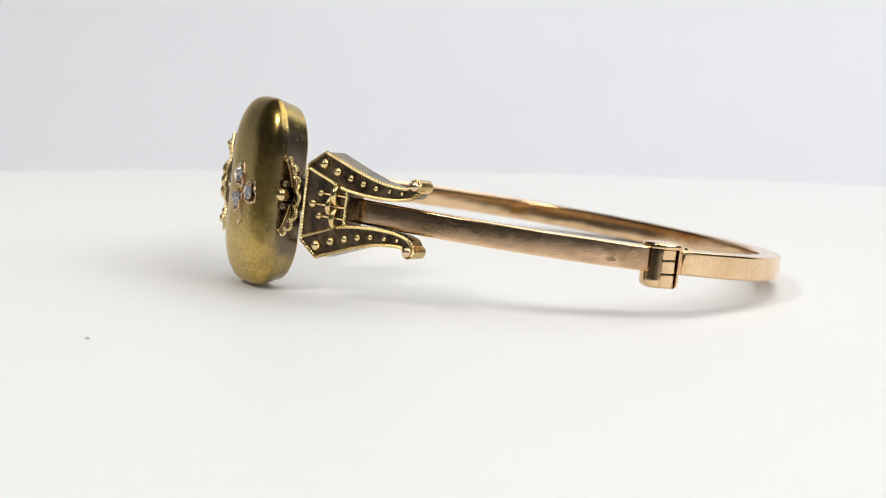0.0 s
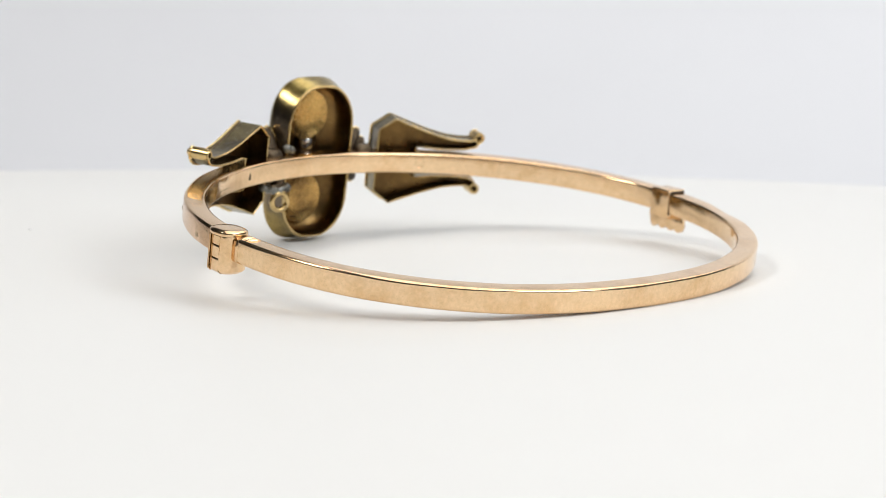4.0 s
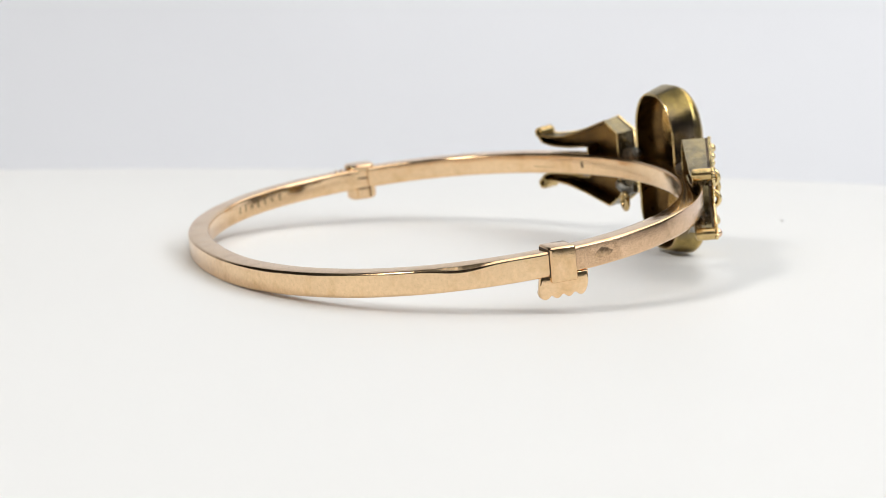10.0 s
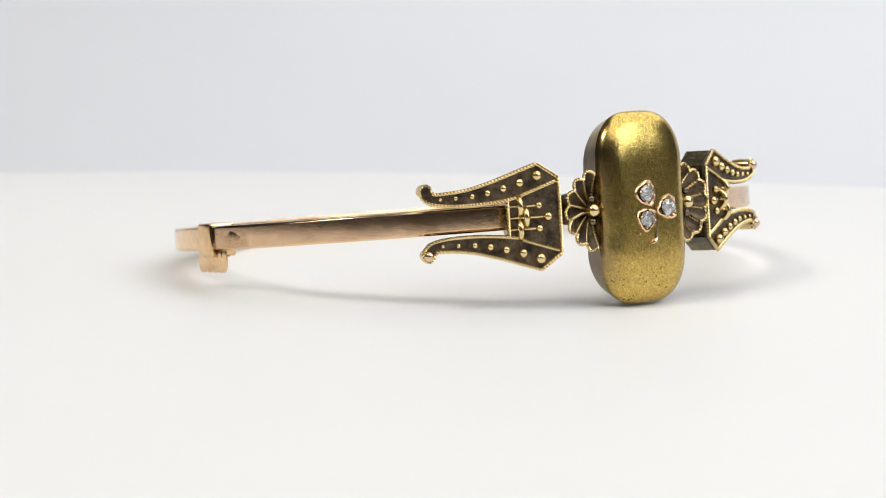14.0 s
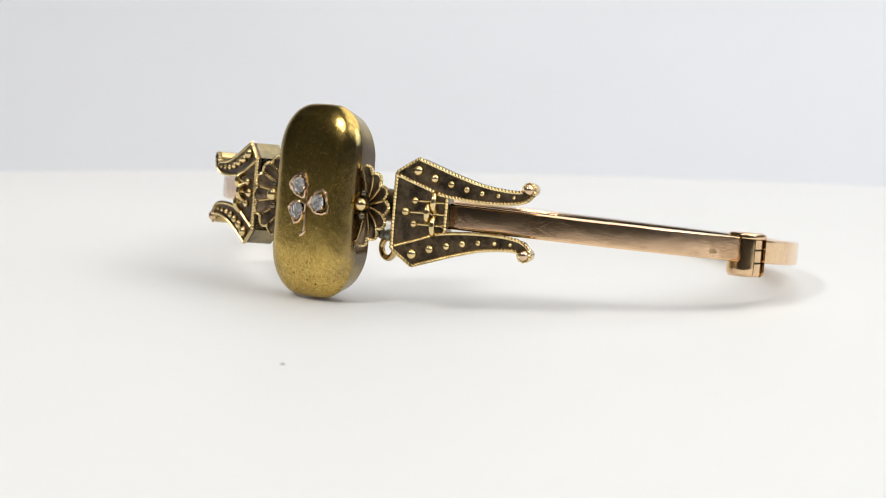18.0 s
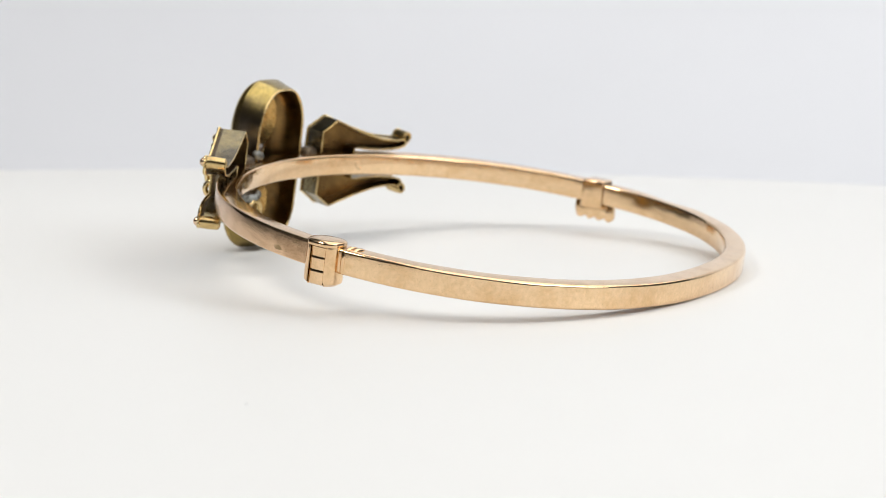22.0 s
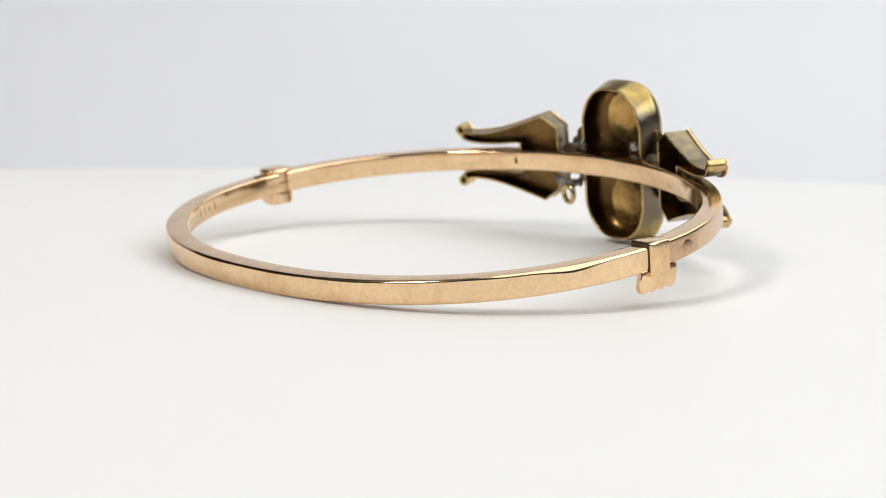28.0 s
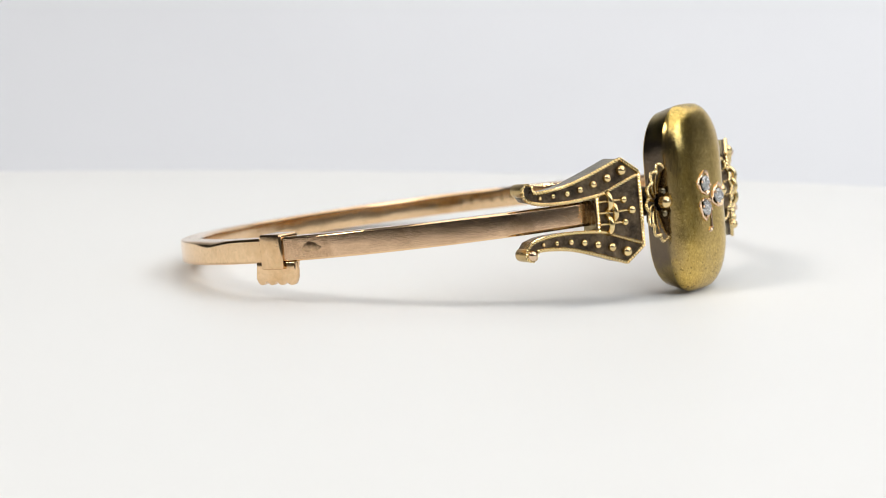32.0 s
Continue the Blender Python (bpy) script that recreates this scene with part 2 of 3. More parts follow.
def spline(points, step=0.12):
    """A smooth line through control points, at even steps."""
    pts = [Vector(p) for p in points]
    ext = [pts[0] * 2 - pts[1], *pts, pts[-1] * 2 - pts[-2]]
    dense = []
    for i in range(1, len(ext) - 2):
        a, b, c, d = ext[i - 1:i + 3]
        for k in range(24):
            t = k / 24
            dense.append(0.5 * (2 * b + (c - a) * t + (2 * a - 5 * b + 4 * c - d) * t * t + (3 * b - a - 3 * c + d) * t ** 3))
    dense.append(pts[-1])
    total = sum((q - p).length for p, q in zip(dense, dense[1:]))
    count = max(3, int(total / step))
    out, run, want = [dense[0]], 0.0, 1
    for p, q in zip(dense, dense[1:]):
        seg = (q - p).length
        while want <= count and run + seg >= want * total / count - 1e-9:
            out.append(p.lerp(q, (want * total / count - run) / seg if seg > 1e-9 else 0))
            want += 1
        run += seg
    return out


def add_rope(bm, path, radius=0.185, pitch=0.6):
    """A rope of two twisted wires."""
    for phase in (0.0, math.pi):
        add_tube(bm, path, radius * 0.62, 6, twist=math.tau / pitch, offset=radius * 0.33, phase=phase)


def add_ball(bm, centre, radius, seg=14, rings=9, squash=None):
    m = Matrix.Translation(centre)
    if squash:
        m = m @ squash
    bmesh.ops.create_uvsphere(bm, u_segments=seg, v_segments=rings, radius=radius, matrix=m)


def add_loops(bm, loops, cap_first=False, cap_last=False):
    """Skin a stack of closed loops with equal counts."""
    rings = [[bm.verts.new(p) for p in loop] for loop in loops]
    for a, b in zip(rings, rings[1:]):
        for k in range(len(a)):
            bm.faces.new((a[k], a[(k + 1) % len(a)], b[(k + 1) % len(a)], b[k]))
    caps = []
    if cap_first:
        caps.append(bm.faces.new(rings[0]))
    if cap_last:
        caps.append(bm.faces.new(rings[-1][::-1]))
    if caps:
        bm.normal_update()
        bmesh.ops.triangulate(bm, faces=caps)


def add_block(bm, centre, size, bevel, axes=None, seg=3):
    """A box with rounded edges; axes: a 3x3 matrix for its turn."""
    made = bmesh.ops.create_cube(bm, size=1.0)["verts"]
    bmesh.ops.scale(bm, vec=size, verts=made)
    edges = list({e for v in made for e in v.link_edges})
    got = bmesh.ops.bevel(bm, geom=edges, offset=bevel, segments=seg, profile=0.5, affect="EDGES")
    verts = list({v for f in got["faces"] for v in f.verts} | {v for v in made if v.is_valid})
    if axes:
        bmesh.ops.rotate(bm, cent=(0, 0, 0), matrix=axes, verts=verts)
    bmesh.ops.translate(bm, vec=centre, verts=verts)


# ---- setting: table, backdrop, room ----
def table():
    """An oval white table on a foot; its far edge closes the white ground."""
    thing = tagged(new("table"), "small oval white satin photo stand before a pale backdrop", "table")
    tagged(thing, kind="structure")

    def ring(shrink, z):
        return [Vector(((0.20 - shrink) * math.cos(k * math.tau / 192), -0.0806 + (0.17 - shrink) * math.sin(k * math.tau / 192), z)) for k in range(192)]

    bm = bmesh.new()
    loops = [ring(0.02, -0.025), ring(0.003, -0.025)]
    loops += [ring(0.003 - 0.003 * math.sin(a), -0.003 + 0.003 * math.cos(a) - (0.019 if low else 0.0)) for low, a in ((True, 2.4), (True, 1.6), (False, 1.57), (False, 1.1), (False, 0.6), (False, 0.0))]
    loops += [ring(0.04, 0.0), ring(0.10, 0.0), ring(0.16, 0.0)]
    add_loops(bm, loops, True, True)
    part("table_top", bm, WHITE, thing, "", 50, scale=1.0)
    bm = bmesh.new()
    profile = [(0.14, -0.75), (0.14, -0.735), (0.07, -0.71), (0.04, -0.64), (0.04, -0.10), (0.11, -0.025)]
    add_loops(bm, [[Vector((r * math.cos(k * math.tau / 40), -0.0806 + r * math.sin(k * math.tau / 40), z)) for k in range(40)] for r, z in profile], True, True)
    part("table_foot", bm, WHITE, thing, "", 50, scale=1.0)


def room():
    def slab(name, centre, size, paint=WALL, label="plain grey painted room surface", kind="wall"):
        bm = bmesh.new()
        add_block(bm, centre, size, 0.005, seg=1)
        tagged(part(name, bm, paint, None, label, 40, kind, 1.0), kind="structure")
    slab("floor", (0, 0, -0.78), (4.0, 4.0, 0.06), label="plain grey room floor", kind="floor")
    slab("ceiling", (0, 0, 1.755), (4.0, 4.0, 0.06), label="plain grey room ceiling", kind="ceiling")
    slab("wall_north", (0, 2.03, 0.485), (4.0, 0.06, 2.47))
    slab("wall_south", (0, -2.03, 0.485), (4.0, 0.06, 2.47), SHADE)
    slab("wall_east", (2.03, 0, 0.485), (0.06, 4.12, 2.47))
    slab("wall_west", (-2.03, 0, 0.485), (0.06, 4.12, 2.47), SHADE)


def backdrop():
    """A sweep of paper that rises from the floor behind the table."""
    bm = bmesh.new()
    line = spline([(0.10, -0.748, 0), (0.14, -0.5, 0), (0.25, -0.28, 0), (0.40, -0.10, 0), (0.55, 0.035, 0), (0.70, 0.17, 0), (0.80, 0.33, 0), (0.85, 0.55, 0)], 0.03)
    rows = [[bm.verts.new((x, p.x, p.y)) for x in (-1.0, -0.5, 0.0, 0.5, 1.2)] for p in line]
    for a, b in zip(rows, rows[1:]):
        for k in range(4):
            bm.faces.new((a[k], a[k + 1], b[k + 1], b[k]))
    low = bmesh.ops.extrude_face_region(bm, geom=list(bm.faces))["geom"]
    bmesh.ops.translate(bm, vec=(0, 0.003, -0.002), verts=[g for g in low if isinstance(g, bmesh.types.BMVert)])
    tagged(part("backdrop", bm, BACKDROP, None, "pale lavender paper sweep rising behind the table", 60, "backdrop", 1.0), kind="structure")


table()
room()
backdrop()

# ---- the bangle ----
bangle = tagged(new("bangle"), "antique hinged rose-gold bangle with a diamond-set centre, lying on white", "bangle")
BACK_Y, RX, RY, RB, SQUARE = 6.0, 31.9, 26.1, 26.0, 2.2


def oval(phi):
    """A point of the oval outline and the way out of it; the back half is slightly squarer."""
    sn, cs = math.sin(phi), -math.cos(phi)
    if cs <= 0:
        x, y = RX * sn, RY * cs
        return x, BACK_Y + y, Vector((sn / RX, cs / RY, 0)).normalized()
    e = 2 / SQUARE
    x, y = RX * math.copysign(abs(sn) ** e, sn), RB * cs ** e
    nrm = Vector((math.copysign(abs(x / RX) ** (SQUARE - 1), x) / RX, (y / RB) ** (SQUARE - 1) / RB, 0)).normalized()
    return x, BACK_Y + y, nrm


def rail(phi, out=0.0, up=0.0):
    """A point of the oval band: phi 0 at the front, positive to the hinge; out from its outer face, up from its mid-height."""
    x, y, nrm = oval(phi)
    p = Vector((x, y, 0)) + nrm * out
    return Vector((p.x, p.y, -0.76 - 0.0355 * p.y - 0.007 * p.x + up))


def rail_axes(phi):
    nrm = oval(phi)[2]
    tan = Vector((-nrm.y, nrm.x, 0))
    return Matrix((tan, nrm, Vector((0, 0, 1)))).transposed()


def band(name, a0, a1, mat, label, thick=2.2, tall=2.35):
    """A half of the band: rounded edges, slightly crowned faces, and one spot where the upper edge is filed down."""
    bm = bmesh.new()
    h, n = tall / 2, 190
    loops = []
    for i in range(n + 1):
        phi = a0 + (a1 - a0) * i / n
        worn = math.exp(-((phi - radians(251)) / radians(5.5)) ** 2)
        wob = 0.025 * math.sin(phi * 9.0) + 0.02 * math.sin(phi * 23.0 + 1.0)
        prof = []
        # outer top, inner top, inner foot, outer foot corners
        for sx, sz, r in ((1, 1, 0.27 + wob + 0.26 * worn), (-1, 1, 0.28 - wob), (-1, -1, 0.3), (1, -1, 0.34 + wob)):
            o, u = (0.0 if sx > 0 else -thick), sz * (h - (0.10 * worn if sz > 0 and sx > 0 else 0.0))
            arc = [(o - sx * (r - r * math.cos(k * math.pi / 12)), u - sz * (r - r * math.sin(k * math.pi / 12))) for k in range(7)]
            if sx * sz < 0:
                arc.reverse()
            prof += arc
        loops.append([rail(phi, o, u) for o, u in prof])
    add_loops(bm, loops, True, True)
    ob = part(name, bm, ROSE, bangle, label, 35)
    ob.data.materials.append(mat)
    for poly in ob.data.polygons:
        c = poly.center / MM
        if poly.normal.z ** 2 < 0.2 and poly.normal.dot(Vector((c.x, c.y - BACK_Y, 0))) > 0:
            poly.material_index = 1
    return ob


HINGE, CATCH = radians(87.5), radians(-90.0)
band("front_band", radians(-89.8), radians(86.0), ROSE_DULL, "scuffed rose-gold front half of the band")
band("back_band", radians(89.0), radians(268.9), ROSE, "polished rose-gold back half of the band")


def hinge():
    ax = rail_axes(HINGE)
    c = rail(HINGE, -0.6, -0.5)

    def slice_loop(x0, x1, z, shrink, deep):
        """One level of a rounded block, cut to a stretch along the band."""
        ring = []
        for k in range(40):
            a = k * math.tau / 40
            sx, sy = math.cos(a), math.sin(a)
            x = 1.7 * math.copysign(abs(sx) ** 0.7, sx)
            y = deep * math.copysign(abs(sy) ** 0.85, sy)
            ring.append(c + ax @ Vector((min(max(x * shrink, x0), x1), y * shrink, z)))
        return ring

    def block(x0, x1, z0, z1, deep=1.6):
        bm = bmesh.new()
        loops = []
        for k in range(15):
            z = z0 + (z1 - z0) * k / 14
            # rounded off towards the top and foot of the hinge
            over = max(0.0, abs(z) - 1.62) / 0.4
            edge = 0.985 if k in (0, 14) else 1.0
            loops.append(slice_loop(x0, x1, z, edge * (1 - 0.22 * over ** 2), deep))
        add_loops(bm, loops, True, True)
        bmesh.ops.remove_doubles(bm, verts=bm.verts, dist=0.0005)
        return bm

    ob = part("hinge", block(-1.7, -0.80, -2.02, 1.72), ROSE, bangle, "rose-gold barrel hinge with rounded cheeks", 35)
    part("hinge_cheek", block(0.90, 1.7, -2.02, 1.72), ROSE, ob, "", 35)
    for z0, z1 in ((-2.0, -0.66), (-0.58, 0.58), (0.66, 1.6)):
        part("knuckle", block(-0.70, 0.82, z0, z1, 1.42), ROSE, ob, "", 35)
    # oval cap that closes the top of the barrel
    bm = bmesh.new()
    add_loops(bm, [slice_loop(-9, 9, z, f, 1.62) for z, f in ((1.62, 1.0), (1.86, 1.02), (2.02, 0.99), (2.12, 0.90), (2.17, 0.70), (2.19, 0.35), (2.19, 0.05))], True, True)
    part("hinge_cap", bm, ROSE, ob, "slightly domed oval cap of the hinge", 60)
    # soldered ridges over the band beside the barrel
    for side, reach in ((1, 1.95), (1, 2.5)):
        bm = bmesh.new()
        at = rail(HINGE + side * reach / 26.5, 0.0, 0.0)
        path = [at + ax @ Vector((0.25 * side * f, -0.15 - 1.95 * f, 1.0 + 0.12 * math.sin(math.pi * f))) for f in (0.0, 0.12, 0.3, 0.5, 0.7, 0.88, 1.0)]
        add_tube(bm, path, [0.06, 0.2, 0.26, 0.27, 0.26, 0.2, 0.06], 12)
        part("solder_ridge", bm, ROSE, ob, "rounded rose-gold solder ridge", 60)
        if reach > 2:
            continue
        bm = bmesh.new()
        path = [at + ax @ Vector((-0.1, -0.08, 1.1 - 2.2 * f)) for f in (0.0, 0.1, 0.3, 0.5, 0.7, 0.9, 1.0)]
        add_tube(bm, path, [0.08, 0.2, 0.24, 0.24, 0.24, 0.2, 0.08], 12)
        part("solder_ridge", bm, ROSE, ob, "rounded rose-gold solder ridge", 60)
    # dark filler block: paints shade into the gaps between the knuckles
    bm = bmesh.new()
    add_block(bm, c + ax @ Vector((0, -0.2, 0)), (2.6, 2.0, 3.4), 0.1, ax)
    part("hinge_gap_shade", bm, PIT, ob, "dark block that paints shade into the knuckle gaps")


hinge()


def catch():
    ax = rail_axes(CATCH)
    c = rail(CATCH, -1.0, -0.15)
    # a rounded sleeve, soldered to the front half, with a dark slot for the back half
    bm = bmesh.new()
    add_block(bm, c + ax @ Vector((0.0, -0.1, 0.0)), (2.6, 2.8, 3.3), 0.24, ax, 4)
    ob = part("catch_sleeve", bm, ROSE, bangle, "rounded rose-gold catch sleeve round the band", 30)
    # the sleeve is solid; a thin dark plate paints the slot's shade
    bm = bmesh.new()
    add_block(bm, c + ax @ Vector((-1.3, -0.1, 0.15)), (0.03, 2.42, 2.62), 0.01, ax, 1)
    part("slot", bm, PIT, ob, "dark plate painting the shaded slot between sleeve and band")
    # scalloped thumb piece under it
    bm = bmesh.new()
    top, x0, x1 = -0.98, -2.2, 2.5
    line = [(x0, top), (x0 - 0.12, top - 0.9), (x0 - 0.25, top - 1.55)]
    for k in range(4):
        xa = x0 - 0.25 + (x1 - x0 + 0.1) * k / 4
        xb = x0 - 0.25 + (x1 - x0 + 0.1) * (k + 1) / 4
        for j in range(1, 9):
            f = j / 9
            line.append((xa + (xb - xa) * f, top - 1.66 - 0.55 * math.sin(math.pi * f) ** 0.8))
    line += [(x1 - 0.1, top - 1.5), (x1, top - 0.9), (x1, top)]
    mid = ((x0 + x1) / 2, top - 1.0)

    def plate(y, f):
        """One level of the thumb piece, splayed outwards towards its scallops."""
        return [c + ax @ Vector((mid[0] + (x - mid[0]) * f, y + 0.05 * (z - top), mid[1] + (z - mid[1]) * f)) for x, z in line]

    add_loops(bm, [plate(0.86, 0.93), plate(0.84, 0.97), plate(0.76, 1.0), plate(0.3, 1.0), plate(0.22, 0.97), plate(0.20, 0.93)], True, True)
    part("thumb_piece", bm, ROSE, ob, "scalloped rose-gold thumb piece", 50)
    bm = bmesh.new()
    add_block(bm, c + ax @ Vector((0.1, -0.1, -1.58)), (2.4, 1.2, 0.3), 0.06, ax)
    part("tongue", bm, ROSE, ob, "spring tongue of the catch")


catch()


def pit(phi, up, w, h, inside, name, label, mat=PIT):
    """A small stamped or worn mark that follows a face of the band."""
    bm = bmesh.new()
    speed = math.hypot(RX * math.cos(phi), RY * math.sin(phi))
    loops = []
    for y, s in ((-0.02, 1.0), (0.012, 0.9)):
        ring = []
        for k in range(20):
            a = k * math.tau / 20
            ragged = s * (1 + 0.16 * math.sin(3 * a + 7 * phi) + 0.10 * math.sin(7 * a + 3 * phi))
            ring.append(rail(phi + w * ragged * math.cos(a) / speed, -2.2 - y if inside else y, up + h * ragged * math.sin(a)))
        loops.append(ring)
    add_loops(bm, loops, False, True)
    part(name, bm, mat, bangle, label)


def phi_at(x, y):
    return math.atan2(x / RX, -(y - BACK_Y) / RY)


pit(phi_at(-32.0, 1.64), 0.05, 1.0, 0.5, False, "brown_patch", "mottled brown patch on the band", BROWN_PATCH)
pit(radians(75.9), -0.45, 0.50, 0.24, False, "stain", "small faint brown stain on the band", STAIN)
pit(radians(36.5), -0.36, 1.5, 0.045, True, "scratch", "thin dark scratch along the inner face", STAIN)
for k, (tall, wide) in enumerate(((0.5, 0.22), (0.34, 0.30), (0.46, 0.16), (0.5, 0.26), (0.3, 0.34), (0.48, 0.2), (0.42, 0.24))):
    pit(radians(112.5 + 2.9 * k), 0.05, wide, tall, True, "engraved_bar", "worn engraved bar on the inner face", STAIN)
pit(phi_at(12.7, -17.0), 0.0, 0.19, 0.44, True, "hallmark", "small dark stamped hallmark")



def hallmark_ring():
    bm = bmesh.new()
    phi = phi_at(-12.7, -17.0)
    ax, c = rail_axes(phi), rail(phi, -2.2, 0.0)
    add_tube(bm, [c + ax @ Vector((0.5 * math.cos(k * math.tau / 20), 0, 0.45 * math.sin(k * math.tau / 20))) for k in range(20)], 0.035, 5, True)
    part("hallmark", bm, ROSE_DULL, bangle, "faint round stamped hallmark")


hallmark_ring()


# ---- centre case ----
def case_outline(w, h, y, n=72, e=0.85):
    """A pillow-shaped outline of half-width w and half-height h."""
    cx, cz = min(4.3, w * 0.85), min(5.1, h * 0.55)
    out = []
    for k in range(n):
        a = k * math.tau / n
        ca, sa = math.cos(a), math.sin(a)
        x = math.copysign(w - cx + cx * abs(ca) ** e, ca) if abs(ca) > 1e-6 else 0.0
        z = math.copysign(h - cz + cz * abs(sa) ** e, sa) if abs(sa) > 1e-6 else 0.0
        # ease the jumps at the middles of the sides
        x *= min(1.0, abs(ca) / 0.12)
        z *= min(1.0, abs(sa) / 0.12)
        out.append(Vector((x, y, z)))
    return out


def cushion(rho):
    """The depth of the case front, from its edge (1) to its middle (0)."""
    return -21.5 - 2.0 * math.sqrt(max(0.0, 1.0 - rho ** 4.0))


BACK_STONE = (-0.57, 1.78)


def centre_case():
    bm = bmesh.new()
    loops = []
    for rho in (1.0, 0.995, 0.98, 0.955, 0.92, 0.88, 0.83, 0.77, 0.70, 0.62, 0.53, 0.43, 0.32, 0.2, 0.1, 0.02):
        loops.append(case_outline(5.08 * rho, 9.22 * rho, cushion(rho)))
    add_loops(bm, loops, False, True)
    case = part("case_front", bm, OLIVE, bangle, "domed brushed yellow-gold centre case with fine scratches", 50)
    bm = bmesh.new()
    add_loops(bm, [case_outline(4.7, 8.6, -19.2, e=1.0), case_outline(4.82, 8.82, -20.0, e=0.95), case_outline(4.98, 9.06, -20.8, e=0.9), case_outline(5.08, 9.22, -21.5)])
    part("case_wall", bm, FLANK, case, "gold side wall, darker beside the fans", 50)
    bm = bmesh.new()
    add_loops(bm, [case_outline(4.7, 8.6, -19.2, e=1.0), case_outline(4.62, 8.52, -19.08, e=1.0), case_outline(4.48, 8.38, -19.08, e=1.0), case_outline(4.42, 8.32, -19.2, e=1.0)])
    part("case_rim", bm, RIM, case, "rubbed bright gold rim of the case back", 50)
    bm = bmesh.new()
    loops = [case_outline(4.42, 8.32, -19.2, e=1.0), case_outline(4.45, 8.4, -19.5, e=1.0), case_outline(4.55, 8.5, -21.0, e=0.9),
             case_outline(4.0, 7.9, -21.9)]
    for s in (0.85, 0.6, 0.3, 0.05):
        loops.append([Vector((p.x * s, -22.1 - 0.5 * (1 - s * s), p.z * s)) for p in case_outline(3.6, 7.4, 0)])
    add_loops(bm, loops, False, True)
    part("case_inside", bm, INSIDE, case, "tarnished hollow inside of the case", 50)
    for z in (4.9, -4.6):
        bm = bmesh.new()
        loops = []
        for r, y in ((2.9, -22.1), (2.9, -21.75), (2.78, -21.55), (2.6, -21.6), (2.1, -21.85), (1.3, -22.0), (0.1, -22.05)):
            loops.append([Vector((r * math.cos(k * math.tau / 32), y, z + r * math.sin(k * math.tau / 32))) for k in range(32)])
        add_loops(bm, loops, False, True)
        part("backing_disc", bm, BACKING, case, "round gold backing disc inside the case")
    # the back of one stone shows through its drilled hole
    bm = bmesh.new()
    loops = []
    for r, y in ((1.35, -22.5), (1.2, -21.95), (1.0, -21.85), (0.78, -22.0)):
        loops.append([Vector((BACK_STONE[0] + r * math.cos(k * math.tau / 24), y, BACK_STONE[1] + r * math.sin(k * math.tau / 24))) for k in range(24)])
    add_loops(bm, loops)
    part("setting_back", bm, INSIDE, case, "tarnished collar behind a stone")
    bm = bmesh.new()
    loops = []
    for r, y in ((0.78, -22.05), (0.55, -21.8), (0.25, -21.67), (0.02, -21.63)):
        loops.append([Vector((BACK_STONE[0] + r * math.cos(k * math.tau / 9), y, BACK_STONE[1] + r * math.sin(k * math.tau / 9))) for k in range(9)])
    add_loops(bm, loops, False, True)
    part("stone_back", bm, DIAMOND, case, "pale underside of a diamond", 2)
    return case


CASE = centre_case()


def dome_y(x, z):
    return cushion(min(1.0, ((x / 5.08) ** 4 + (z / 9.22) ** 4) ** 0.25))


